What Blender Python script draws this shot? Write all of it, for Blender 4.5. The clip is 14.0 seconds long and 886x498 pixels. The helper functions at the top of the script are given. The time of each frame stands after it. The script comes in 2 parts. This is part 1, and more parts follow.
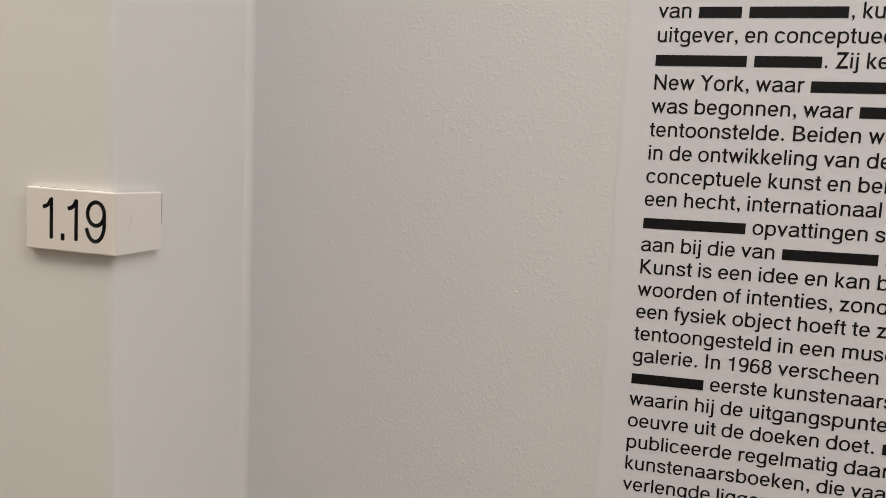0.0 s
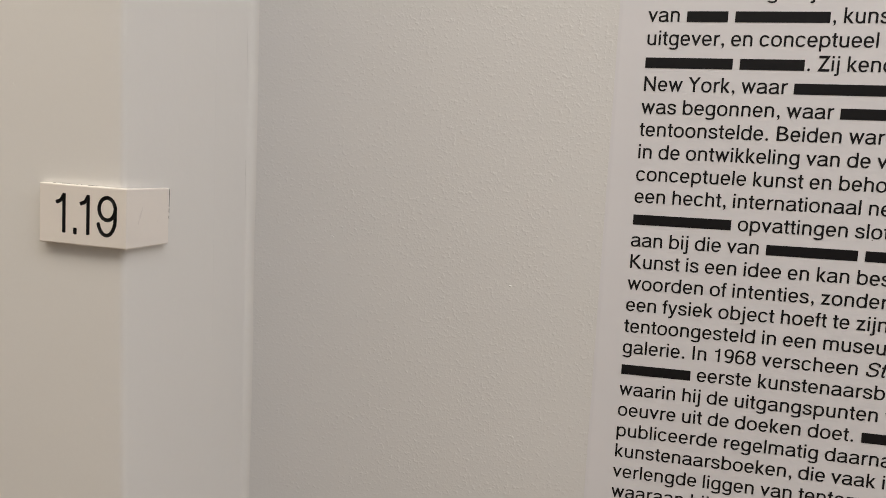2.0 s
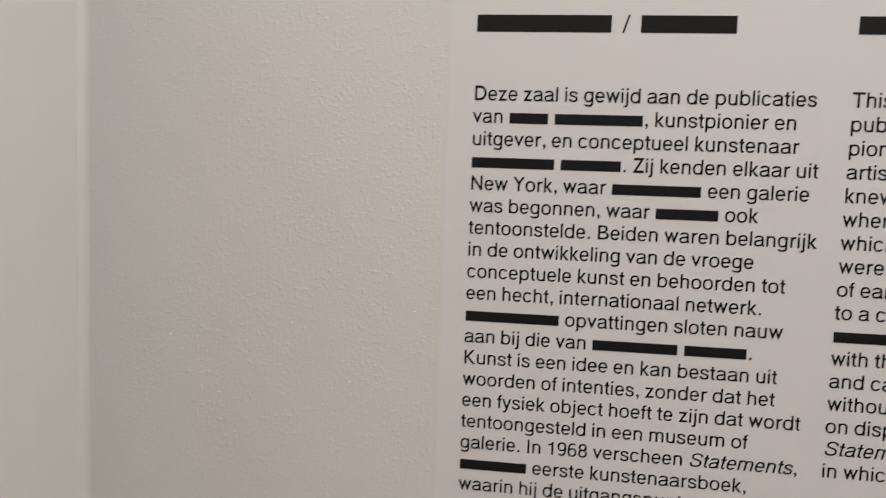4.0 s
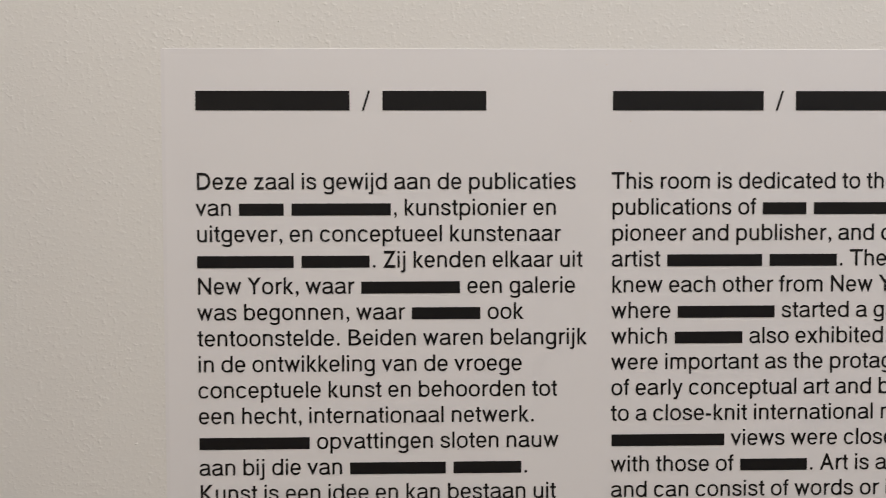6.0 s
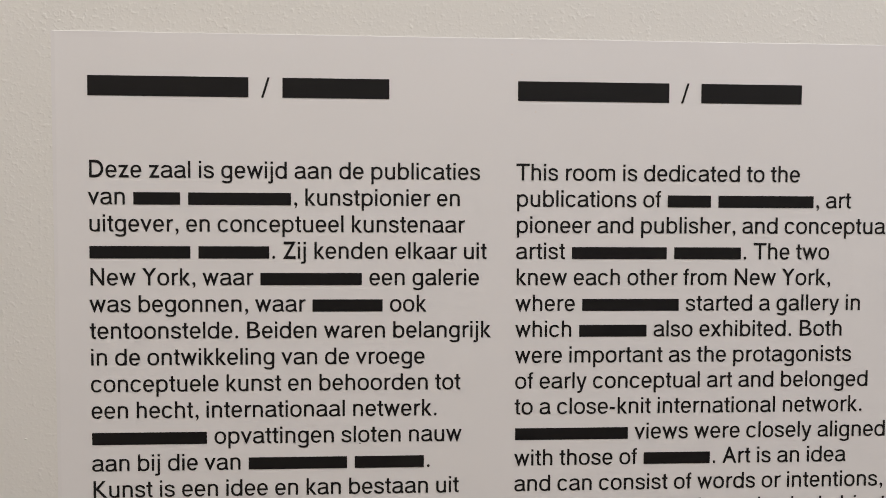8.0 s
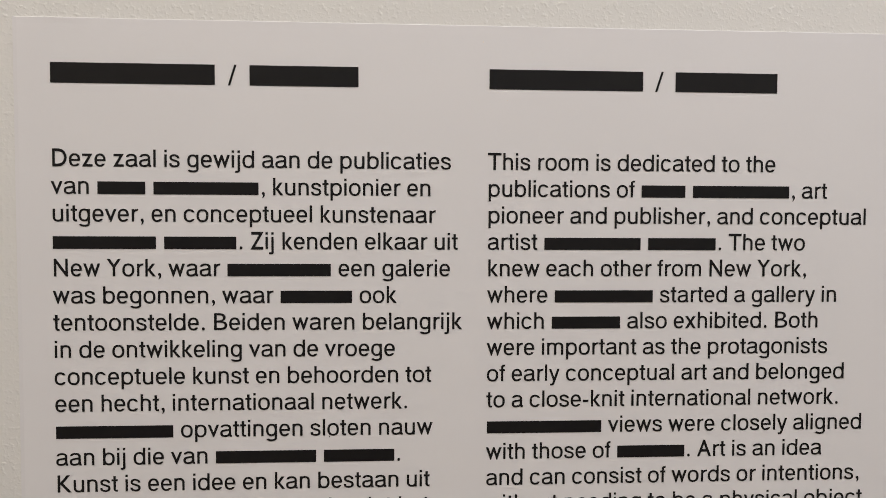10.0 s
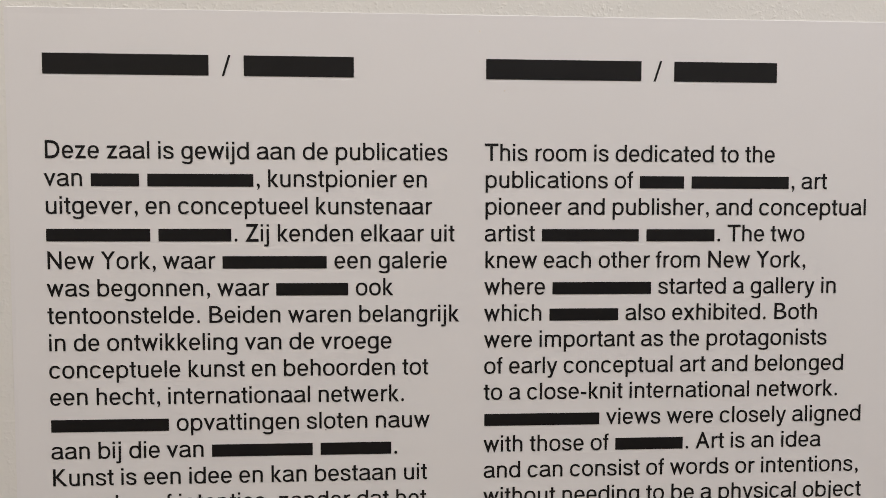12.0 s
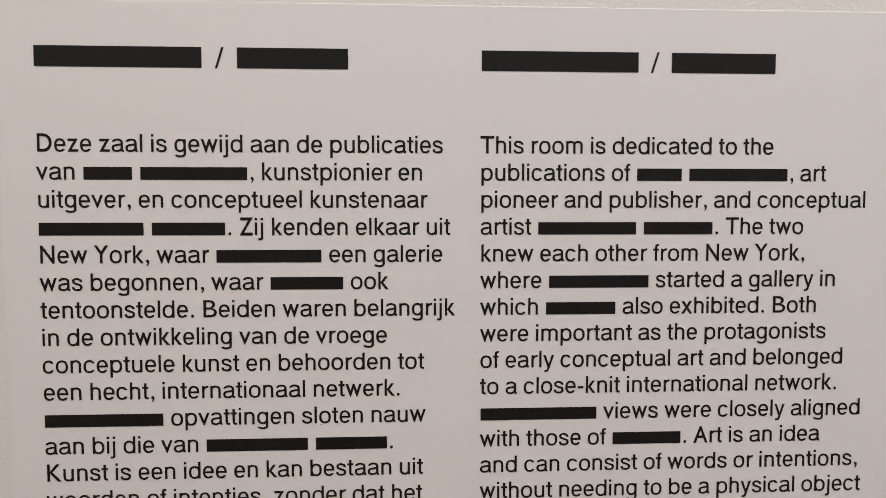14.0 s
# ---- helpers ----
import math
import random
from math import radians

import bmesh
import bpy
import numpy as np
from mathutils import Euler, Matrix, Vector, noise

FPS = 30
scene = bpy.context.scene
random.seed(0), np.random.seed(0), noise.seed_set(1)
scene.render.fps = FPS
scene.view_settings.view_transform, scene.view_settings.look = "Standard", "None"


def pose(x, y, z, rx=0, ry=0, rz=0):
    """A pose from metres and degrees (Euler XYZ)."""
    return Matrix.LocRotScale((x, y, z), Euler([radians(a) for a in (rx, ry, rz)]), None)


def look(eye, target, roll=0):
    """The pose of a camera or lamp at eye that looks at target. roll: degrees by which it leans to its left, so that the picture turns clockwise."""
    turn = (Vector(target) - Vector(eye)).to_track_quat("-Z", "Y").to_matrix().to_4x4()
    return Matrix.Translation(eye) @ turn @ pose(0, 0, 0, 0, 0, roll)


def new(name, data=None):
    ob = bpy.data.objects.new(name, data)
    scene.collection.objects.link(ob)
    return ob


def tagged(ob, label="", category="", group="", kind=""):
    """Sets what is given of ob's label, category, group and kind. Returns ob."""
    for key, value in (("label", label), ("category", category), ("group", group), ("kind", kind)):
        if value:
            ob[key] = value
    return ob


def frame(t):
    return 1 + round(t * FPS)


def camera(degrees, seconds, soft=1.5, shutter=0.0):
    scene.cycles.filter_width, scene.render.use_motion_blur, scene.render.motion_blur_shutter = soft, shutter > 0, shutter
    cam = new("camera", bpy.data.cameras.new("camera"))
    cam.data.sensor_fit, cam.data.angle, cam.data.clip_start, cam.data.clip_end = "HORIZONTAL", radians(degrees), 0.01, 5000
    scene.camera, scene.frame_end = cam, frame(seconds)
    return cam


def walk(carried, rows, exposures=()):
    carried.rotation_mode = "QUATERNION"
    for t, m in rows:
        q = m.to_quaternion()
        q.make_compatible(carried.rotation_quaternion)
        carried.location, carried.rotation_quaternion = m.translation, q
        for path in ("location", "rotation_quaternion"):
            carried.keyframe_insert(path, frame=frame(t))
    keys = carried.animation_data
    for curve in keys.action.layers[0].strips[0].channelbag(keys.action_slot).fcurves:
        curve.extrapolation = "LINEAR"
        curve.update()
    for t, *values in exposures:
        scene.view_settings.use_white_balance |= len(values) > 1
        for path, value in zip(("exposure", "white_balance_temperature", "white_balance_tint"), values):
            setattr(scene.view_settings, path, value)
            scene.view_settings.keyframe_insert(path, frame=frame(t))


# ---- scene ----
# ---- camera ----
cam = camera(64.0, 14.0, soft=0.9, shutter=0.4)
PATH = [
    (0, (-0.03932, -0.58189, 1.43816), (-0.44760, 1.36451, 1.22642), 2.647),
    (0.5, (-0.03921, -0.58258, 1.43589), (-0.45148, 1.36296, 1.22400), 2.586),
    (1, (-0.04220, -0.58812, 1.43570), (-0.44404, 1.35918, 1.21999), 2.653),
    (1.5, (-0.03485, -0.59580, 1.43653), (-0.44004, 1.35069, 1.21974), 2.695),
    (2, (-0.03564, -0.60202, 1.43797), (-0.43306, 1.34603, 1.22082), 2.816),
    (2.2, (-0.03258, -0.60434, 1.43686), (-0.43213, 1.34353, 1.22199), 2.808),
    (4.3, (0.06675, -0.56582, 1.51796), (-0.13319, 1.41916, 1.37698), 1.805),
    (4.5, (0.07611, -0.55625, 1.52127), (-0.08740, 1.43392, 1.40939), 1.585),
    (5, (0.11247, -0.53374, 1.53730), (0.00833, 1.46194, 1.45703), 0.778),
    (5.5, (0.13632, -0.51019, 1.54668), (0.12251, 1.48894, 1.48911), 0.165),
    (6, (0.15902, -0.49058, 1.55519), (0.19817, 1.50820, 1.49738), -0.186),
    (6.5, (0.17583, -0.48860, 1.56112), (0.24928, 1.50912, 1.50017), -0.266),
    (7, (0.18436, -0.48202, 1.55828), (0.27411, 1.51491, 1.49332), -0.196),
    (7.5, (0.20168, -0.48176, 1.55620), (0.30039, 1.51469, 1.48948), -0.026),
    (8, (0.20999, -0.48445, 1.55344), (0.31533, 1.51135, 1.47795), 0.239),
    (8.5, (0.21827, -0.48198, 1.55100), (0.33096, 1.51331, 1.47264), 0.312),
    (9, (0.22288, -0.47839, 1.54970), (0.33806, 1.51672, 1.47044), 0.298),
    (11.5, (0.23080, -0.47874, 1.54723), (0.34485, 1.51587, 1.45498), 0.171),
    (12, (0.23041, -0.47504, 1.54701), (0.34543, 1.51916, 1.44716), 0.112),
    (12.5, (0.23030, -0.46779, 1.54535), (0.34373, 1.52628, 1.44120), 0.102),
    (13, (0.22935, -0.46226, 1.54659), (0.34333, 1.53137, 1.43509), 0.062),
    (13.5, (0.23195, -0.46499, 1.54570), (0.34434, 1.52882, 1.43558), 0.046),
    (14, (0.23455, -0.47169, 1.54531), (0.34535, 1.52210, 1.43338), -0.006),
]
EXPOSURES = [(0, 0.01), (2.2, 0.01), (4.5, -0.05), (8, -0.03), (11.5, 0.0), (14, 0.01)]
walk(cam, [(t, look(eye, target, roll)) for t, eye, target, roll in PATH], exposures=EXPOSURES)

# ---- world and light ----
world = bpy.data.worlds.new("gallery_world")
world.use_nodes = True
world.node_tree.nodes["Background"].inputs["Color"].default_value = (0.9, 0.95, 1.0, 1)
world.node_tree.nodes["Background"].inputs["Strength"].default_value = 0.05
scene.world = world

CEILING_Z = 3.6


def area_lamp(name, m, sx, sy, watts, colour):
    data = bpy.data.lights.new(name, "AREA")
    data.shape, data.size, data.size_y, data.energy, data.color = "RECTANGLE", sx, sy, watts, colour
    ob = new(name, data)
    ob.matrix_world = m
    return ob


# two long unseen wall-washing lamps above and in front of the wall, the one to the west a little warmer, and an added
# fill over the room behind that lightens the shadows
area_lamp("lamp_west", pose(-1.45, -0.9, 3.1, 23, 0, 0), 2.0, 0.8, 34.3, (1.0, 0.898, 0.75))
area_lamp("lamp_east", pose(1.4, -0.9, 3.1, 23, 0, 0), 2.5, 0.6, 33.3, (1.0, 0.978, 0.968))
area_lamp("fill_room", pose(0.3, -3.2, 3.45), 3.2, 2.4, 15, (1.0, 0.975, 0.96))

# ---- materials ----


def material(name, colour, rough, tone=0.03, tone_scale=3.0, grain=0.0, grain_scale=300.0, relief=0.0, relief_scale=150.0, metal=0.0, coat=0.0, tint=(0, 0, 0), sheen=0.5):
    """A surface with slow changes of tone, a fine grain and a small relief; sizes per metre."""
    mat = bpy.data.materials.new(name)
    mat.use_nodes = True
    nodes, links = mat.node_tree.nodes, mat.node_tree.links
    shader = nodes["Principled BSDF"]
    shader.inputs["Roughness"].default_value = rough
    shader.inputs["Metallic"].default_value = metal
    shader.inputs["Coat Weight"].default_value = coat
    shader.inputs["Specular IOR Level"].default_value = sheen
    where = nodes.new("ShaderNodeTexCoord").outputs["Object"]

    def cloud(scale, detail):
        node = nodes.new("ShaderNodeTexNoise")
        node.inputs["Scale"].default_value, node.inputs["Detail"].default_value = scale, detail
        links.new(where, node.inputs["Vector"])
        return node.outputs["Fac"]

    slow = cloud(tone_scale, 4)
    ramp = nodes.new("ShaderNodeMix")
    ramp.data_type = "RGBA"
    ramp.inputs["A"].default_value = (*[c * (1 - tone) for c in colour], 1)
    ramp.inputs["B"].default_value = (*[min(1, c * (1 + tone) + d) for c, d in zip(colour, tint)], 1)
    links.new(slow, ramp.inputs["Factor"])
    last = ramp.outputs["Result"]
    if grain:
        fine = cloud(grain_scale, 3)
        mix = nodes.new("ShaderNodeMix")
        mix.data_type, mix.blend_type = "RGBA", "MULTIPLY"
        level = nodes.new("ShaderNodeMapRange")
        level.inputs["To Min"].default_value, level.inputs["To Max"].default_value = 1 - grain, 1 + grain
        links.new(fine, level.inputs["Value"])
        mix.inputs["Factor"].default_value = 1
        links.new(last, mix.inputs["A"])
        links.new(level.outputs["Result"], mix.inputs["B"])
        last = mix.outputs["Result"]
    links.new(last, shader.inputs["Base Color"])
    if relief:
        bump = nodes.new("ShaderNodeBump")
        bump.inputs["Strength"].default_value, bump.inputs["Distance"].default_value = 1.0, relief
        links.new(cloud(relief_scale, 3), bump.inputs["Height"])
        links.new(bump.outputs["Normal"], shader.inputs["Normal"])
    return mat


WALL = material("roller_painted_plaster", (0.750, 0.740, 0.730), 0.55, 0.02, 4, 0.015, 500)
PAINT = material("smooth_white_paint", (0.79, 0.775, 0.755), 0.42, 0.02, 6, 0.01, 400, 0.0002, 60)
SHEET = material("satin_print_film", (0.769, 0.757, 0.783), 0.38, 0.012, 7, 0.008, 900, 0.00005, 90)
INK = material("black_print_ink", (0.008, 0.0075, 0.0085), 0.5, 0.1, 40, sheen=0.25)
PLATE = material("cream_moulded_plastic", (0.87, 0.815, 0.765), 0.35, 0.02, 25, 0.01, 300, 0.0001, 120)
SCUFF = material("grey_scuff", (0.79, 0.735, 0.695), 0.5, 0.05, 300)
ENGRAVED = material("black_engraved_fill", (0.006, 0.006, 0.007), 0.5, 0.1, 60, sheen=0.3)
# near-black for the grime on the plate's top and the painted gap shade at its end
DARK = material("dark_grime_and_gap", (0.05, 0.045, 0.04), 0.8, 0.2, 300)
CRACK = material("grey_crack", (0.42, 0.42, 0.38), 0.8, 0.1, 300)
ROOM = material("plain_gallery_paint", (0.78, 0.77, 0.75), 0.7, 0.02, 2, 0.01, 200, 0.0004, 80)
OAK = material("oiled_oak", (0.30, 0.235, 0.17), 0.4, 0.2, 6, 0.1, 120, 0.0004, 90)


def stipple(mat):
    """The flecks that a paint roller leaves: sparse raised specks on a slightly uneven ground."""
    nodes, links = mat.node_tree.nodes, mat.node_tree.links
    where = nodes.new("ShaderNodeTexCoord").outputs["Object"]

    def cloud(scale, detail, warp=0.0):
        node = nodes.new("ShaderNodeTexNoise")
        node.inputs["Scale"].default_value, node.inputs["Detail"].default_value = scale, detail
        node.inputs["Distortion"].default_value = warp
        links.new(where, node.inputs["Vector"])
        return node.outputs["Fac"]

    def ranged(value, a, b, c, d):
        node = nodes.new("ShaderNodeMapRange")
        node.interpolation_type = "SMOOTHSTEP"
        for name, number in (("From Min", a), ("From Max", b), ("To Min", c), ("To Max", d)):
            node.inputs[name].default_value = number
        links.new(value, node.inputs["Value"])
        return node.outputs["Result"]

    def maths(kind, a, b):
        node = nodes.new("ShaderNodeMath")
        node.operation = kind
        links.new(a, node.inputs[0])
        links.new(b, node.inputs[1])
        return node.outputs["Value"]

    fleck = ranged(cloud(270, 1.5, 0.15), 0.48, 0.80, 0, 1.3)
    patch = ranged(cloud(30, 3), 0.36, 0.64, 0.35, 1)
    ground = ranged(cloud(480, 1), 0.45, 0.85, 0, 0.45)
    bump = nodes.new("ShaderNodeBump")
    bump.inputs["Strength"].default_value, bump.inputs["Distance"].default_value = 1.0, 0.000145
    links.new(maths("ADD", maths("MULTIPLY", fleck, patch), ground), bump.inputs["Height"])
    links.new(bump.outputs["Normal"], nodes["Principled BSDF"].inputs["Normal"])


stipple(WALL)

# ---- building helpers ----


def part(name, bm, mat, parent=None, label=""):
    mesh = bpy.data.meshes.new(name)
    bm.to_mesh(mesh)
    bm.free()
    mesh.materials.append(mat)
    ob = new(name, mesh)
    ob.parent = parent
    return tagged(ob, label)


def box(x0, x1, y0, y1, z0, z1, bevel=0.0, segments=2):
    bm = bmesh.new()
    bmesh.ops.create_cube(bm, size=1)
    bmesh.ops.scale(bm, vec=(x1 - x0, y1 - y0, z1 - z0), verts=bm.verts)
    bmesh.ops.translate(bm, vec=((x0 + x1) / 2, (y0 + y1) / 2, (z0 + z1) / 2), verts=bm.verts)
    if bevel:
        bmesh.ops.bevel(bm, geom=bm.edges[:], offset=bevel, segments=segments, affect="EDGES", profile=0.5)
    return bm


def structure(name, bm, mat, label):
    return tagged(part(name, bm, mat), label, name.split("_")[0], "", "structure")


# ---- the room ----
CORNER, FRONT, SEAM = -0.342, -0.179, -0.062  # inner corner, face of the projection, joint in its side

structure("wall_north", box(CORNER, 3.2, 0, 0.2, 0, CEILING_Z), WALL, "off-white gallery wall with stippled roller paint")


def projection():
    """The wall beside the text, its free corner rounded by many coats of paint."""
    bm = box(-4.0, CORNER, FRONT, SEAM, 0, CEILING_Z)
    free = [e for e in bm.edges if all(abs(v.co.x - CORNER) < 1e-5 and abs(v.co.y - FRONT) < 1e-5 for v in e.verts)]
    bmesh.ops.bevel(bm, geom=free, offset=0.004, segments=6, affect="EDGES", profile=0.5)
    return bm


structure("wall_projection", projection(), PAINT, "smooth off-white painted projection beside the text wall")
structure("trim_strip", box(-4.0, CORNER - 0.0005, SEAM, 0.2, 0, CEILING_Z, 0.001, 2), PAINT, "smooth white painted strip behind the projection")
structure("wall_east", box(3.2, 3.4, -5.4, 0.2, 0, CEILING_Z), ROOM, "plain off-white gallery wall")
structure("wall_west", box(-4.2, -4.0, -5.4, 0.2, 0, CEILING_Z), ROOM, "plain off-white gallery wall")
structure("wall_south", box(-4.2, 3.4, -5.6, -5.4, 0, CEILING_Z), ROOM, "plain off-white gallery wall")
structure("ceiling", box(-4.2, 3.4, -5.6, 0.2, CEILING_Z, CEILING_Z + 0.2), ROOM, "plain white gallery ceiling")
structure("floor", box(-4.2, 3.4, -5.6, 0.2, -0.1, 0), OAK, "plain oiled oak gallery floor")


def caulk_bead(z0, z1):
    """A hand-smoothed, slightly uneven bead of filler in the inner corner."""
    bm = bmesh.new()
    rings, steps = 160, 8
    grid = []
    for i in range(rings + 1):
        z = z0 + (z1 - z0) * i / rings
        r = 0.0065 + 0.0012 * noise.noise(Vector((z * 9, 0.3, 0))) + 0.0006 * noise.noise(Vector((z * 40, 4.1, 0)))
        row = []
        for k in range(steps + 1):
            a = math.pi / 2 * k / steps
            row.append(bm.verts.new((CORNER - 0.0006 + r - r * math.sin(a), -r + r * math.cos(a), z)))
        grid.append(row)
    for low, high in zip(grid, grid[1:]):
        for k in range(steps):
            bm.faces.new((low[k], low[k + 1], high[k + 1], high[k]))
    bmesh.ops.recalc_face_normals(bm, faces=bm.faces)
    for f in bm.faces:
        f.smooth = True
    return bm


structure("trim_caulk", caulk_bead(0.0, CEILING_Z), PAINT, "uneven white filler bead in the wall corner")

# ---- lettering ----
ADVANCE = {}
for width, letters in ((221, "il’"), (243, "j"), (256, ","), (279, "f./I"), (293, "t"), (337, "-"), (351, "r"), (494, "vysz"), (499, "k"), (515, "x"), (523, "c"), (532, "e"), (550, "ah"), (534, "1689"), (557, "gnuL"), (561, "o"),
                       (578, "bdpq"), (592, "Z"), (610, "TY"), (665, "AEKSB"), (717, "DNw"), (722, "CRU"), (838, "m"), (944, "W")):
    ADVANCE.update(dict.fromkeys(letters, width / 1000))
LEFT = {}
for bearing, letters in ((-17, "/j"), (8, "v"), (14, "AfTYWwxyt"), (23, "Z"), (32, "csz"), (36, "adoq6"), (40, "eg89"), (50, "S-’"), (58, "bp"), (66, "hiklmnu"), (76, "rBKLN"), (84, "DE.,"), (91, "I"), (101, "1")):
    LEFT.update(dict.fromkeys(letters, bearing / 1000))
RIGHT = {}
for bearing, letters in ((-17, "/"), (0, "kr"), (8, "vK"), (14, "AfwWxyTY"), (22, "LtcZ"), (28, "a"), (35, "oszB"), (40, "bpe689"), (48, "DSE-"), (57, "dgq"), (65, "hijlmnu’"), (76, "N"), (88, ".,I"), (197, "1")):
    RIGHT.update(dict.fromkeys(letters, bearing / 1000))
GLYPHS = {}


def height(y, letter):
    """The print's letter heights from those of the built-in font, in ems."""
    if letter.isupper() or letter.isdigit() or letter in "/’":
        return y * 0.718 / 0.682
    if letter in ".,-":
        return y * 1.1
    if y < 0:
        return y * (0.92 if y < -0.05 else 1.4)
    if y < 0.449:
        return y * 0.523 / 0.449
    return 0.523 + (y - 0.449) * (0.718 - 0.523) / (0.682 - 0.449)


def outline(letter, offset):
    """Corners and faces of a letter of the built-in font, its strokes thickened by twice the offset."""
    curve = bpy.data.curves.new("letter", "FONT")
    curve.body, curve.resolution_u, curve.offset = letter, 4, offset
    ob = new("letter", curve)
    bpy.context.view_layer.update()
    mesh = ob.to_mesh()
    corners = [(v.co.x, v.co.y) for v in mesh.vertices]
    faces = [tuple(p.vertices) for p in mesh.polygons]
    ob.to_mesh_clear()
    bpy.data.objects.remove(ob)
    bpy.data.curves.remove(curve)
    return corners, faces


def arc(cx, cz, rx, rz, a0, a1, steps):
    return [(cx + rx * math.cos(radians(a0 + (a1 - a0) * k / steps)), cz + rz * math.sin(radians(a0 + (a1 - a0) * k / steps))) for k in range(steps + 1)]


def oval(cx, cz, rx, rz, a0, a1, steps=24):
    """Points along a slightly squared ellipse, as in grotesque letters."""
    points = []
    for k in range(steps + 1):
        a = radians(a0 + (a1 - a0) * k / steps)
        c, s = math.cos(a), math.sin(a)
        points.append((cx + rx * math.copysign(abs(c) ** 0.86, c), cz + rz * math.copysign(abs(s) ** 0.86, s)))
    return points


def flowing(knots, steps=5):
    """Points along a smooth curve through the knots."""
    k = [(2 * knots[0][0] - knots[1][0], 2 * knots[0][1] - knots[1][1])] + list(knots) + [(2 * knots[-1][0] - knots[-2][0], 2 * knots[-1][1] - knots[-2][1])]
    points = [knots[0]]
    for p, q, r, w in zip(k, k[1:], k[2:], k[3:]):
        for i in range(1, steps + 1):
            t = i / steps
            points.append(tuple(0.5 * (2 * q[c] + (r[c] - p[c]) * t + (2 * p[c] - 5 * q[c] + 4 * r[c] - w[c]) * t * t + (3 * q[c] - p[c] - 3 * r[c] + w[c]) * t ** 3) for c in (0, 1)))
    return points


STEM, HAIR, XH, CAP, DEEP, OVER = 0.098, 0.083, 0.523, 0.718, -0.212, 0.012  # stroke widths and heights of the print, in ems


def pen(points, cut0="", cut1="", stem=STEM, hair=HAIR):
    """A stroke that is a little thinner where it runs level; its ends cut square, level or upright."""
    left, right = [], []
    last = len(points) - 1
    for k, (x, z) in enumerate(points):
        p, q = points[max(k - 1, 0)], points[min(k + 1, last)]
        long = math.hypot(q[0] - p[0], q[1] - p[1])
        ux, uz = (q[0] - p[0]) / long, (q[1] - p[1]) / long
        nx, nz = -uz * stem / 2, ux * hair / 2
        cut = cut0 if k == 0 else cut1 if k == last else ""
        if cut == "level":
            nx, nz = math.copysign(stem / 2 * 1.06, nx), 0
        elif cut == "upright":
            nx, nz = 0, math.copysign(hair / 2 * 1.04, nz)
        left.append((x + nx, z + nz))
        right.append((x - nx, z - nz))
    n = last + 1
    return left + right, [(k, n + k, n + k + 1, k + 1) for k in range(last)]


def slant(x0, z0, x1, z1, wide):
    """A straight slanting stroke with level ends, its width taken across the line."""
    half = wide / 2 * math.hypot(x1 - x0, z1 - z0) / abs(z1 - z0)
    return [(x0 - half, z0), (x0 + half, z0), (x1 + half, z1), (x1 - half, z1)], [(0, 1, 2, 3)]


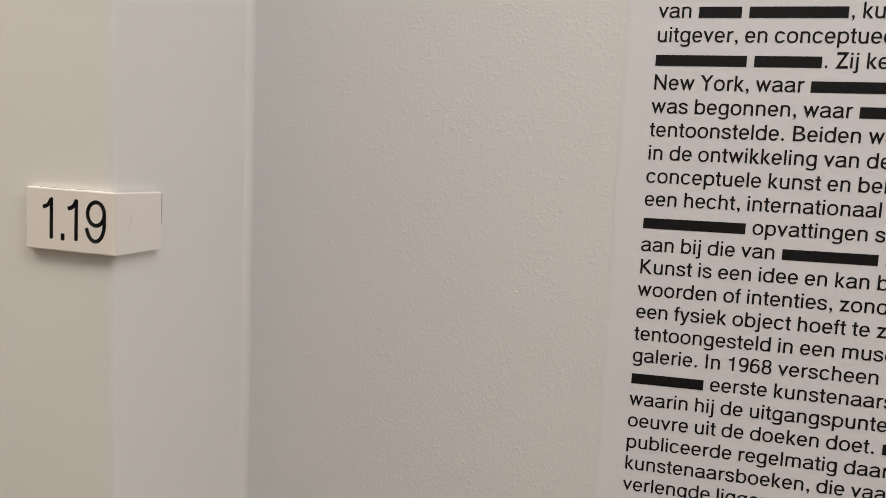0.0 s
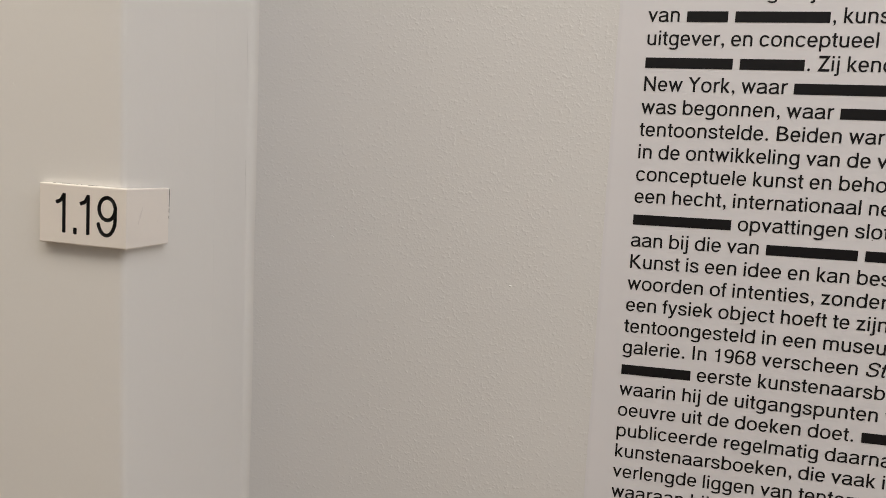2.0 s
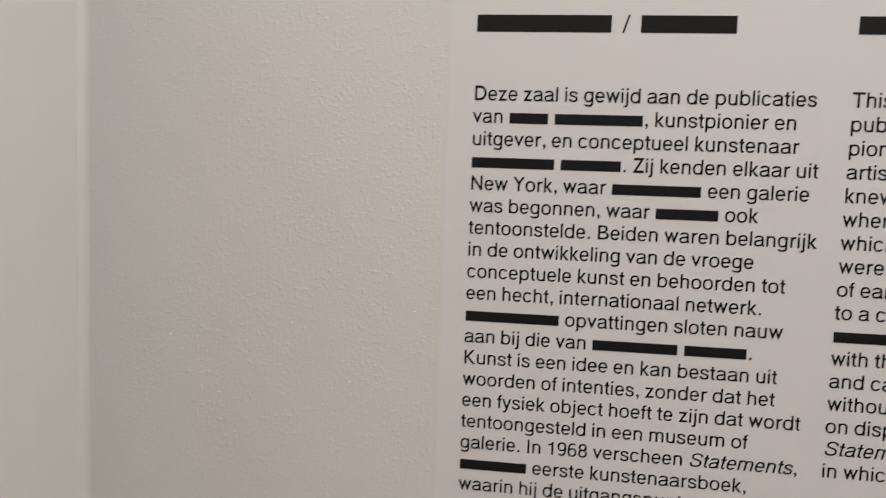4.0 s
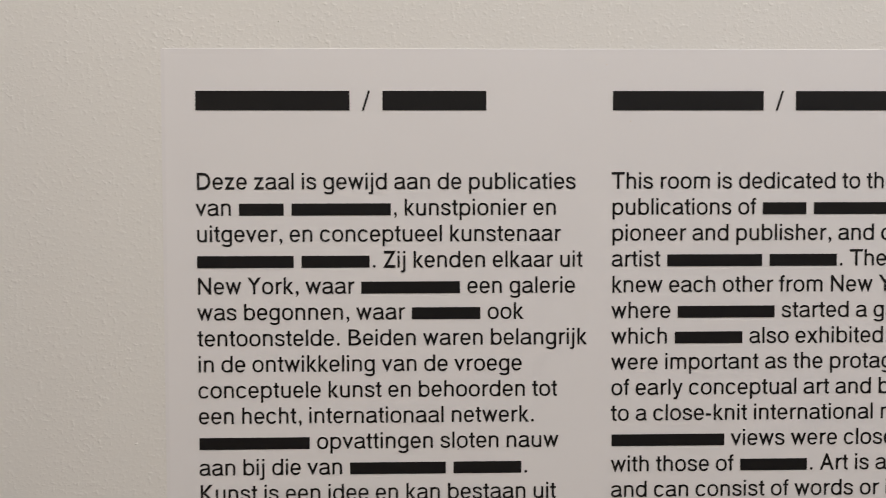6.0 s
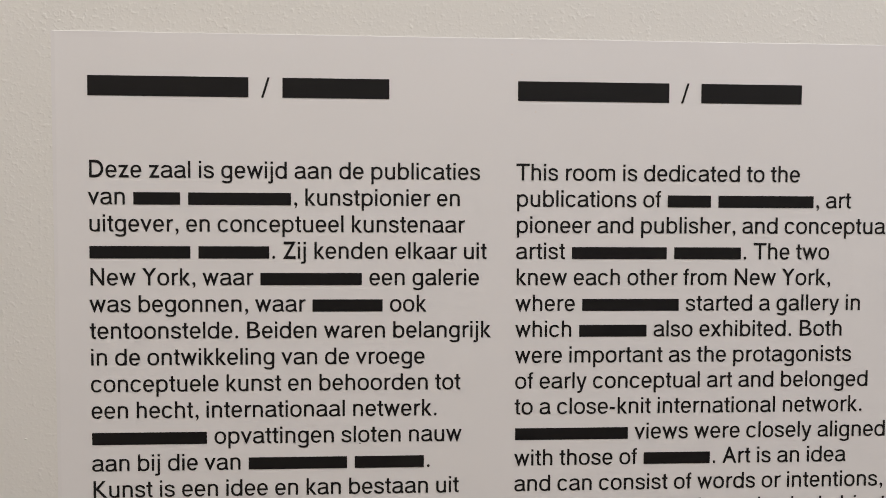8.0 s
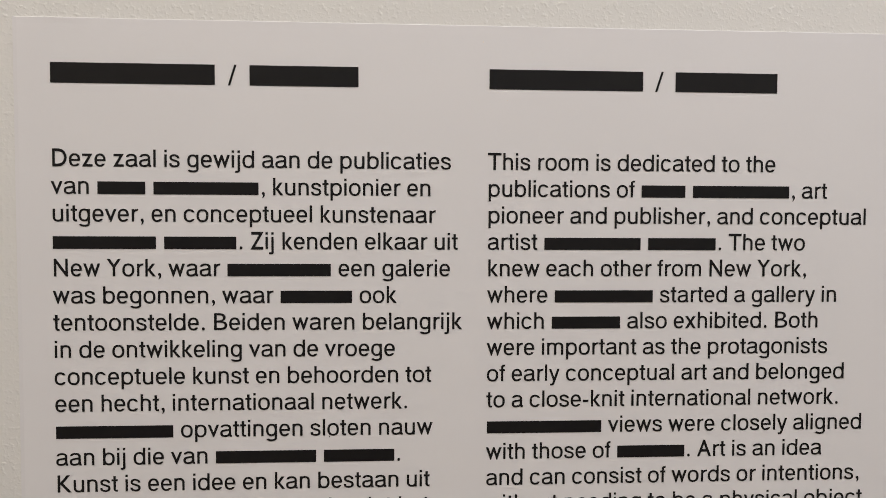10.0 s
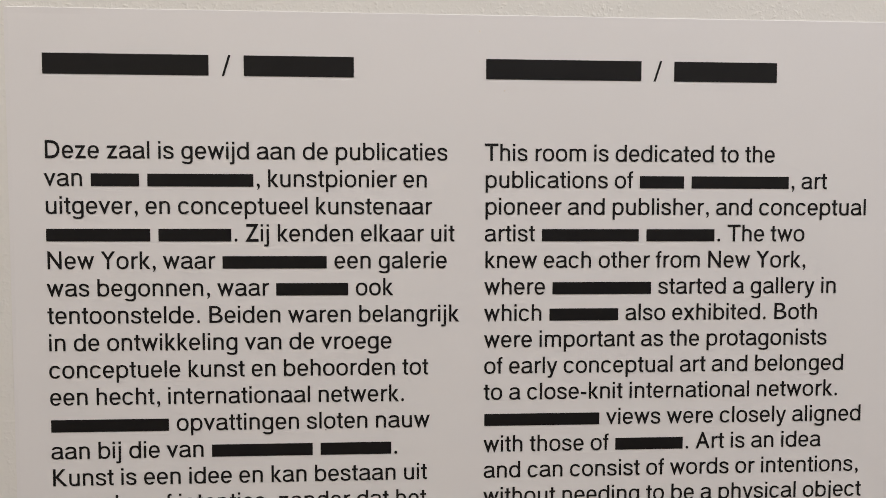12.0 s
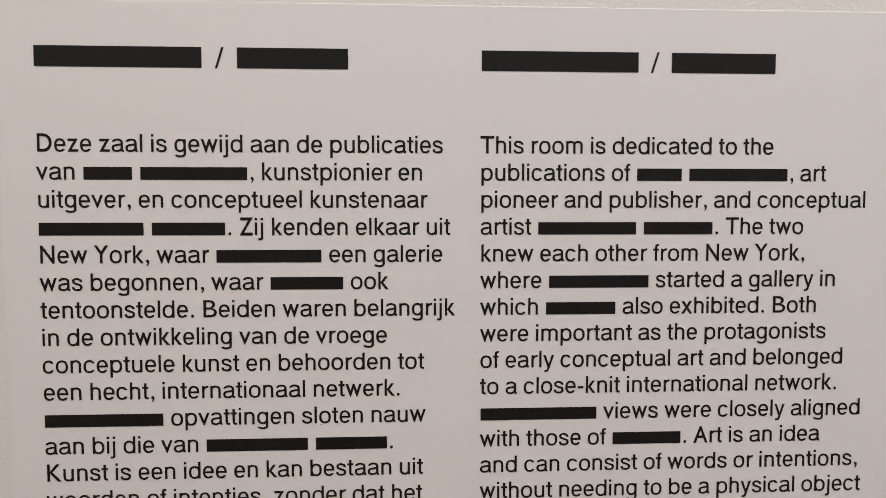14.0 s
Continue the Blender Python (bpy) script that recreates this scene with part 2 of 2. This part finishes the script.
def drawn_strokes(letter, a, b):
    """The strokes of the grotesque letters whose shapes the built-in font lacks, between the margins a and b, in ems."""
    hx, hz = STEM / 2, HAIR / 2
    L, R, T, B = a + hx, b - hx, XH + OVER - hz, -OVER + hz
    m, rx, cz, rz = (L + R) / 2, (R - L) / 2, XH / 2, (T - B) / 2

    def stem(x, z0, z1):
        return pen([(x, z0), (x, z1)])

    def bowl():
        return pen(oval(m, cz, rx, rz, 0, 360, 40))

    def arch(x0, x1, zc=0.335):
        return pen(oval((x0 + x1) / 2, zc, (x1 - x0) / 2, T - zc, 180, 0) + [(x1, 0)])

    if letter == "o":
        return [bowl()]
    if letter == "c":
        return [pen(oval(m, cz, rx, rz, 33, 327, 36), "level", "level")]
    if letter == "e":
        return [pen(oval(m, cz, rx, rz, -7, 324, 40), "level", "level"), pen([(L, cz), (R, cz)])]
    if letter in "bdpq":
        at = L if letter in "bp" else R
        return [bowl(), stem(at, 0 if letter in "bd" else DEEP, CAP if letter in "bd" else XH)]
    if letter == "g":
        low = -0.07
        return [pen(oval(m, cz + 0.006, rx, rz - 0.006, 0, 360, 40)), pen([(R, XH)] + oval(m, low, rx, low - DEEP - hz + 0.002, 0, -158), "", "level")]
    if letter == "a":
        r = R - 0.03
        mid = (L + r) / 2
        top = pen(oval(mid + 0.004, 0.375, (r - L) / 2 - 0.008, T - 0.375, 170, 0) + [(r, 0.1), (r + 0.006, 0.062), (r + 0.024, hz - 0.002), (b, hz - 0.004)], "level", "upright")
        belly = pen(flowing([(r, 0.318), (r - 0.05, 0.297), (mid - 0.02, 0.276), (L + 0.03, 0.235), (L, 0.146), (L + 0.037, 0.06), (mid - 0.02, B + 0.002), (r - 0.06, 0.072), (r, 0.16)]))
        return [top, belly]
    if letter == "s":
        return [pen(flowing([(R - 0.012, 0.365), (R - 0.03, 0.435), (m, T), (L + 0.035, 0.456), (L + 0.015, 0.385), (L + 0.05, 0.318), (m, 0.273), (R - 0.035, 0.222), (R, 0.143), (R - 0.035, 0.06), (m, B), (L + 0.03, 0.068), (L, 0.158)]), "level", "level")]
    if letter in "nh":
        return [stem(L, 0, XH if letter == "n" else CAP), arch(L, R)]
    if letter == "m":
        return [stem(L, 0, XH), arch(L, m, 0.36), arch(m, R, 0.36)]
    if letter == "u":
        return [stem(R, 0, XH), pen([(L, XH)] + oval(m, XH - 0.335, rx, XH - 0.335 - B, 180, 360))]
    if letter == "r":
        return [stem(L, 0, XH), pen(oval(b + 0.01, 0.30, b + 0.01 - L, T - 0.30, 180, 93, 14), "", "upright")]
    if letter == "t":
        x = a + 0.078 + hx
        return [pen([(x, 0.665)] + oval(x + 0.085, 0.12, 0.085, 0.12 - hz + 0.008, 180, 262, 12) + [(b, hz - 0.005)], "level", "upright"), pen([(a, XH - hz), (b, XH - hz)])]
    if letter == "f":
        x = a + 0.075 + hx
        return [pen([(x, 0)] + oval(x + 0.1, 0.60, 0.1, CAP + 0.006 - hz - 0.60, 180, 97, 12) + [(b, CAP + 0.004 - hz)], "", "upright"), pen([(a, XH - hz), (b - 0.01, XH - hz)])]
    if letter in "ij":
        x = b - hx
        dot = pen([(x, 0.618), (x, CAP)])
        if letter == "i":
            return [dot, stem(x, 0, XH)]
        return [dot, pen([(x, XH)] + oval(x - 0.075, -0.11, 0.075, -0.11 - DEEP - hz, 0, -82, 12) + [(a - 0.005, DEEP + hz)], "", "upright")]
    if letter == "l":
        return [stem((a + b) / 2, 0, CAP)]
    if letter == "y":
        half = 0.053
        foot = (a + b) / 2 + 0.004
        tail = pen([(b - half, XH), (foot + 0.012, 0.03)] + flowing([(foot + 0.004, 0.005), (foot - 0.03, -0.09), (foot - 0.062, -0.145), (foot - 0.105, DEEP + hz + 0.008), (foot - 0.185, DEEP + hz + 0.008)]), "level", "upright")
        return [slant(a + half, XH, foot, 0.01, 0.096), tail]
    if letter == "S":
        t, low = CAP + OVER - hz, -OVER + hz
        return [pen(flowing([(R - 0.005, 0.508), (R - 0.035, 0.612), (m, t), (L + 0.05, 0.62), (L + 0.022, 0.53), (L + 0.07, 0.437), (m, 0.377), (R - 0.055, 0.31), (R, 0.2), (R - 0.045, 0.08), (m, low), (L + 0.045, 0.085), (L, 0.222)]), "level", "level")]
    if letter in "69":
        t, low = 0.709 + OVER - hz, -OVER + hz
        ring = oval(m, 0.225, rx, 0.225 - low, 0, 360, 36)
        back = oval(m + 0.01, 0.34, rx + 0.01, t - 0.34, 180, 50, 20)
        back = [(L, 0.225)] + back
        if letter == "9":
            ring, back = ([(2 * m - x, 0.709 - z) for x, z in points] for points in (ring, back))
        return [pen(ring), pen(back, "", "level")]
    if letter == "8":
        t, low = 0.709 + OVER - hz, -OVER + hz
        return [pen(oval(m, (t + 0.376) / 2, rx - 0.018, (t - 0.376) / 2, 0, 360, 30)), pen(oval(m, (0.376 + low) / 2, rx, (0.376 - low) / 2, 0, 360, 30))]
    if letter == "1":
        return [([(0.265, 0), (0.36, 0), (0.36, 0.709), (0.295, 0.709), (0.265, 0.635), (0.21, 0.595), (0.095, 0.58), (0.095, 0.51), (0.265, 0.51)], [(0, 1, 2, 3, 4, 5, 6, 7, 8)])]
    return []


def glyph(letter):
    """Strokes of a letter, each as corners, in ems, and faces: of the built-in font, brought to the print's width and weight, or drawn."""
    if letter not in GLYPHS:
        a, b = LEFT[letter], ADVANCE[letter] - RIGHT[letter]
        strokes = drawn_strokes(letter, a, b)
        if not strokes:
            corners, faces = outline(letter, 0)
            wide = max(c[0] for c in corners) - min(c[0] for c in corners)
            offset = 0.0 if letter in "/.,-’" else max(-0.006, min(0.014, (0.103 * wide / (b - a) - 0.089) / 2))
            corners, faces = outline(letter, offset)
            x0, x1 = min(c[0] for c in corners), max(c[0] for c in corners)
            scale = 1.0 if letter in ".,’" else (b - a) / (x1 - x0)  # the stops keep their shape
            strokes = [([(a + (x - x0) * scale, height(y, letter)) for x, y in corners], faces)]
        GLYPHS[letter] = strokes
    return GLYPHS[letter]


def lettering(text, em, gap=0.236, bar=0.523):
    """A mesh of one printed line in the xz plane from its left margin. [n]: a plain bar n thousandths of an em long; *: italics on or off."""
    bm = bmesh.new()
    x, lean, i = 0.0, 0.0, 0

    def put(corners, faces, layer=0):
        verts = [bm.verts.new(((x + u + lean * v) * em, -0.00002 * layer, v * em)) for u, v in corners]
        for f in faces:
            bm.faces.new([verts[k] for k in f])

    while i < len(text):
        letter = text[i]
        if letter == "[":
            end = text.index("]", i)
            long = int(text[i + 1:end]) / 1000
            put([(0.05, 0), (long - 0.05, 0), (long - 0.05, bar), (0.05, bar)], [(0, 1, 2, 3)])
            x, i = x + long, end
        elif letter == "*":
            lean = 0.21 - lean
        elif letter == " ":
            x += gap
        else:
            for layer, (corners, faces) in enumerate(glyph(letter)):
                put(corners, faces, layer)
            x += ADVANCE[letter]
        i += 1
    return bm


# ---- the wall text ----
PITCH, EM, HEAD_EM, BASE, MARGIN = 0.018, 0.01580, 0.0185, 1.600, -0.0012
COLUMNS, RISE = (0.0, 0.2866), 0.0004
DUTCH = [
    "Deze zaal is gewijd aan de publicaties",
    "van [2038] [4416], kunstpionier en",
    "uitgever, en conceptueel kunstenaar",
    "[4285] [3070]. Zij kenden elkaar uit",
    "New York, waar [4416] een galerie",
    "was begonnen, waar [3105] ook",
    "tentoonstelde. Beiden waren belangrijk",
    "in de ontwikkeling van de vroege",
    "conceptuele kunst en behoorden tot",
    "een hecht, internationaal netwerk.",
    "[4911] opvattingen sloten nauw",
    "aan bij die van [4318] [3105].",
    "Kunst is een idee en kan bestaan uit",
    "woorden of intenties, zonder dat het",
    "een fysiek object hoeft te zijn dat wordt",
    "tentoongesteld in een museum of",
    "galerie. In 1968 verscheen *Statements*,",
    "[3600] eerste kunstenaarsboek,",
    "waarin hij de uitgangspunten van [1200]",
    "oeuvre uit de doeken doet. [3105]",
    "publiceerde regelmatig daarna",
    "kunstenaarsboeken, die vaak in [1390]",
    "verlengde liggen van tento[4200]",
    "waaraan hij [6400]",
]
ENGLISH = [
    "This room is dedicated to the",
    "publications of [2038] [4416], art",
    "pioneer and publisher, and conceptual",
    "artist [4318] [3105]. The two",
    "knew each other from New York,",
    "where [4416] started a gallery in",
    "which [3105] also exhibited. Both",
    "were important as the protagonists",
    "of early conceptual art and belonged",
    "to a close-knit international network.",
    "[5132] views were closely aligned",
    "with those of [3105]. Art is an idea",
    "and can consist of words or intentions,",
    "without needing to be a physical object",
    "on display in a museum",
    "*Statements*,",
    "in which he",
]
SHEET_Y, SHEET_THICK = 0.0, 0.0005

panel = tagged(new("text_panel"), "smooth off-white sheet printed with two columns of black text", "wall text")
panel.location = (0, SHEET_Y, BASE)


def printed_sheet(x0, x1, low, top):
    """A thin sheet let into the paint, its upper edge slightly ragged and lifted here and there."""
    bm = bmesh.new()
    steps = 240
    rings = []
    for k in range(steps + 1):
        x = x0 + (x1 - x0) * k / steps
        slow, fine = noise.noise(Vector((x * 25, 1.3, 0))), noise.noise(Vector((x * 130, 5.2, 0)))
        edge = top + 0.00015 * slow + 0.00012 * fine
        lift = SHEET_THICK + 0.00018 * max(0.0, slow + 0.5 * fine)
        side = 0.00015 if k in (0, steps) else 0.0
        profile = [(0.004, low), (-SHEET_THICK + side, low), (-SHEET_THICK + side, top - 0.004), (-lift + side, edge - 0.0002), (-lift + 0.0001, edge), (0.004, edge)]
        rings.append([bm.verts.new((x, y, z)) for y, z in profile])
    for a, b in zip(rings, rings[1:]):
        for j in range(len(a)):
            n = (j + 1) % len(a)
            bm.faces.new((a[j], a[n], b[n], b[j]))
    bm.faces.new(rings[0])
    bm.faces.new(rings[-1])
    bmesh.ops.recalc_face_normals(bm, faces=bm.faces)
    return bm


part("sheet", printed_sheet(-0.0235, 0.58, -0.56, 0.0785), SHEET, panel, "smooth satin off-white printed sheet")
INK_Y = -SHEET_THICK - 0.0002
for column, lines in zip(COLUMNS, (DUTCH, ENGLISH)):
    head = part("heading", lettering("[5780] / [3960]", HEAD_EM, 0.42, bar=0.718), INK, panel, "black capital heading line")
    head.location = (column + MARGIN, INK_Y, RISE + 2 * PITCH)
    for k, text in enumerate(lines):
        line = part("text_line", lettering(text, EM), INK, panel)
        line.location = (column + MARGIN, INK_Y, RISE - (k + 1) * PITCH)

# ---- the room number ----
PLATE_HIGH, PLATE_THICK, LEG_WEST, LEG_NORTH = 0.0408, 0.005, 0.0620, 0.0440
sign = tagged(new("room_number_sign"), "cream plastic room number sign folded round the wall corner", "sign")
sign.matrix_world = pose(CORNER, FRONT, BASE - 0.2245, 0, 1.2, 0)


def folded_plate():
    """An angle of plastic round the corner: its outline from above, raised."""
    t = PLATE_THICK
    outline = [(-LEG_WEST, 0), (-LEG_WEST, -t), (t, -t), (t, LEG_NORTH), (0, LEG_NORTH), (0, 0)]
    bm = bmesh.new()
    base = [bm.verts.new((x, y, 0)) for x, y in outline]
    bottom = bm.faces.new(base)
    top = bmesh.ops.extrude_face_region(bm, geom=[bottom])
    bmesh.ops.translate(bm, vec=(0, 0, PLATE_HIGH), verts=[g for g in top["geom"] if isinstance(g, bmesh.types.BMVert)])
    bmesh.ops.recalc_face_normals(bm, faces=bm.faces)
    bmesh.ops.bevel(bm, geom=bm.edges[:], offset=0.0009, segments=2, affect="EDGES", profile=0.5)
    return bm


def digit_paths(letter):
    """The lines along which a digit of the sign is cut, in metres."""
    if letter == "1":
        return [[(0.0062, 0.0012), (0.0062, 0.0256)], [(0.0010, 0.0208), (0.0030, 0.0215), (0.0044, 0.0229), (0.0057, 0.0252)]]
    if letter == ".":
        return [[(0.0014, 0.0008), (0.0014, 0.0026)]]
    return [arc(0.0073, 0.0185, 0.0061, 0.0075, 0, 360, 40), [(0.0134, 0.0195)] + arc(0.0069, 0.0115, 0.0065, 0.0108, 0, -160, 24)]


def groove(points, wide, deep, proud, closed=False):
    """A round-bottomed channel along points in the xz plane, with round ends; its mouth stands proud by so much."""
    half = wide / 2
    last = len(points) - 1
    stations = []
    for k, (x, z) in enumerate(points):
        p, q = points[max(k - 1, 0)], points[min(k + 1, last)]
        if closed and k in (0, last):
            p, q = points[last - 1], points[1]
        long = math.hypot(q[0] - p[0], q[1] - p[1])
        stations.append((x, z, (q[0] - p[0]) / long, (q[1] - p[1]) / long, 1.0))
    if closed:
        stations.pop()
    else:
        first, end = stations[0], stations[-1]
        caps = [(math.sin(radians(a)) ** 0.5 * half, math.cos(radians(a)) ** 0.5) for a in (15, 40, 65, 82)]
        stations = [(first[0] - first[2] * d, first[1] - first[3] * d, first[2], first[3], w) for d, w in reversed(caps)] + stations + [(end[0] + end[2] * d, end[1] + end[3] * d, end[2], end[3], w) for d, w in caps]
    profile = [(-1, -proud), (-1, deep * 0.45), (-0.72, deep * 0.8), (0, deep), (0.72, deep * 0.8), (1, deep * 0.45), (1, -proud)]
    bm = bmesh.new()
    rings = [[bm.verts.new((x - uz * half * w * c, y, z + ux * half * w * c)) for c, y in profile] for x, z, ux, uz, w in stations]
    pairs = list(zip(rings, rings[1:])) + ([(rings[-1], rings[0])] if closed else [])
    return bm, rings, pairs


def cutter(points, wide, deep, closed):
    """The groove as a solid, to be taken out of the plate."""
    bm, rings, pairs = groove(points, wide, deep, 0.0006, closed)
    for r, t in pairs:
        for k in range(len(r)):
            n = (k + 1) % len(r)
            bm.faces.new((r[k], r[n], t[n], t[k]))
    if not closed:
        bm.faces.new(rings[0])
        bm.faces.new(rings[-1])
    bmesh.ops.recalc_face_normals(bm, faces=bm.faces)
    return bm


def lining(points, wide, deep, closed):
    """The black paint on the inside of a groove."""
    bm, rings, pairs = groove(points, wide - 0.00006, deep - 0.00006, -0.00005, closed)
    for r, t in pairs:
        for k in range(len(r) - 1):
            bm.faces.new((r[k], r[k + 1], t[k + 1], t[k])).smooth = True
    if not closed:
        bm.faces.new(rings[0])
        bm.faces.new(rings[-1])
    bmesh.ops.recalc_face_normals(bm, faces=bm.faces)
    return bm


DIGITS = (("digit", "1", 0.0131), ("dot", ".", 0.0265), ("digit", "1", 0.0317), ("digit", "9", 0.0451))
GROOVE_DEEP, DIGIT_LOW = 0.0011, 0.0078


def carved_plate():
    """The folded plate with the digits cut into its face."""
    solid = part("plate", folded_plate(), PLATE)
    tools = []
    for name, letter, start in DIGITS:
        for points in digit_paths(letter):
            tool = part("tool", cutter(points, 0.0029 if letter == "." else 0.0027, GROOVE_DEEP, len(points) > 30), PLATE)
            tool.location = (start - LEG_WEST, -PLATE_THICK, DIGIT_LOW)
            cut = solid.modifiers.new("cut", "BOOLEAN")
            cut.operation, cut.solver, cut.object = "DIFFERENCE", "EXACT", tool
            tools.append(tool)
    bpy.context.view_layer.update()
    mesh = bpy.data.meshes.new_from_object(solid.evaluated_get(bpy.context.evaluated_depsgraph_get()))
    solid.modifiers.clear()
    solid.data = mesh
    for tool in tools:
        bpy.data.objects.remove(tool)
    return solid


plate = carved_plate()
plate.parent = sign

for name, letter, start in DIGITS:
    bm = bmesh.new()
    for points in digit_paths(letter):
        piece = lining(points, 0.0029 if letter == "." else 0.0027, GROOVE_DEEP, len(points) > 30)
        mesh = bpy.data.meshes.new("stroke")
        piece.to_mesh(mesh)
        piece.free()
        bm.from_mesh(mesh)
        bpy.data.meshes.remove(mesh)
    mark = part(name, bm, ENGRAVED, sign, "black engraved dot" if name == "dot" else "black engraved digit")
    mark.location = (start - LEG_WEST, -PLATE_THICK, DIGIT_LOW)
# dark strips that paint the shade in the gap behind the plate's end
for low, high in ((0.0185, 0.0205), (0.0225, 0.0262), (0.0272, PLATE_HIGH - 0.001)):
    part("grime_and_gap_line", box(PLATE_THICK - 0.0013, PLATE_THICK - 0.0003, LEG_NORTH - 0.0006, LEG_NORTH + 0.0004, low, high), DARK, sign, "dark strip painted as the shaded gap at the end of the plate")
for west, east in ((0.0065, 0.0085), (0.012, 0.0215), (0.023, 0.0262), (0.0285, 0.0292), (0.034, 0.0412)):
    part("grime_and_gap_line", box(west - LEG_WEST, east - LEG_WEST, -0.0004, 0.0003, PLATE_HIGH - 0.0004, PLATE_HIGH + 0.00012), DARK, sign, "dark grime along the top of the plate")


def scuff_mark(y, z, long, wide, lean):
    """A thin smear that narrows to both ends, on the plate's short leg."""
    bm = bmesh.new()
    rows = []
    for k in range(13):
        t = k / 12 - 0.5
        half = wide / 2 * (1 - (2 * t) ** 2) ** 0.5 * (1 + 0.35 * math.sin(17 * t + 60 * wide)) + 0.00005
        at = y + lean * t * long + 0.0006 * math.sin(5 * t)
        rows.append([bm.verts.new((PLATE_THICK + 0.0001, at + side * half, z + t * long)) for side in (-1, 1)])
    for low, high in zip(rows, rows[1:]):
        bm.faces.new((low[0], low[1], high[1], high[0]))
    return bm


for y, z, long, wide, lean in ((0.0106, 0.0245, 0.0085, 0.0009, 0.35), (0.0094, 0.0205, 0.0095, 0.0011, 0.28), (0.0295, 0.0175, 0.0012, 0.0008, 0.0)):
    part("scuff", scuff_mark(y, z, long, wide, lean), SCUFF, sign, "faint grey scuff")

# ---- specks ----
for x, z, size, mat in ((0.1790, -0.1985, 0.00035, INK), (0.282, 0.0677, 0.00045, SCUFF), (0.2987, 0.029, 0.0004, SCUFF), (0.428, 0.0349, 0.0004, SCUFF)):
    part("speck", box(x - size, x + size, INK_Y, INK_Y + 0.0002, z - size, z + size, 0.0002), mat, panel)


def paint_nib(x, y, z, wide, high, mat, wall):
    """A small lump of paint on a wall, lengthened along its drag."""
    bm = bmesh.new()
    bmesh.ops.create_icosphere(bm, subdivisions=2, radius=1)
    turn = Matrix.Rotation(random.uniform(-0.7, 0.7), 4, "Y")
    bmesh.ops.transform(bm, matrix=Matrix.Translation((x, y, z)) @ turn @ Matrix.Diagonal((wide, high, wide * 0.6, 1)), verts=bm.verts)
    for f in bm.faces:
        f.smooth = True
    part("paint_nib", bm, mat, wall)


for x, z, wide, high in ((0.057, 0.097, 0.0008, 0.0007), (-0.260, -0.225, 0.0012, 0.0006), (-0.214, -0.274, 0.0009, 0.0005), (-0.098, -0.257, 0.0013, 0.0008),
                         (-0.044, -0.193, 0.0011, 0.0006), (-0.010, 0.106, 0.0020, 0.0002), (-0.087, 0.083, 0.0018, 0.0002), (-0.018, 0.085, 0.0015, 0.0002), (-0.084, -0.156, 0.0014, 0.0002)):
    paint_nib(x, 0.0001, BASE + z, wide, high, WALL, bpy.data.objects["wall_north"])
for x, z in ((-0.367, -0.346), (-0.427, -0.117)):
    paint_nib(x, FRONT, BASE + z, 0.0007, 0.0003, PAINT, bpy.data.objects["wall_projection"])


def hairline(x, y, z0, z1, wide, wall):
    """A fine crack in the paint, wandering a little."""
    bm = bmesh.new()
    rows = []
    for k in range(25):
        t = k / 24
        at = y + 0.0007 * noise.noise(Vector((t * 4, 2.7, 0))) + 0.0003 * noise.noise(Vector((t * 15, 0.4, 0)))
        half = wide / 2 * (0.25 + 0.75 * math.sin(math.pi * t) ** 0.5)
        rows.append([bm.verts.new((x, at + side * half, z0 + (z1 - z0) * t)) for side in (-1, 1)])
    for low, high in zip(rows, rows[1:]):
        bm.faces.new((low[0], low[1], high[1], high[0]))
    part("hairline_crack", bm, CRACK, wall, "fine grey crack in the paint")


hairline(CORNER + 0.0002, -0.0095, 1.512, 1.553, 0.0003, bpy.data.objects["trim_strip"])
hairline(CORNER + 0.0002, -0.0088, 1.395, 1.44, 0.0003, bpy.data.objects["trim_strip"])
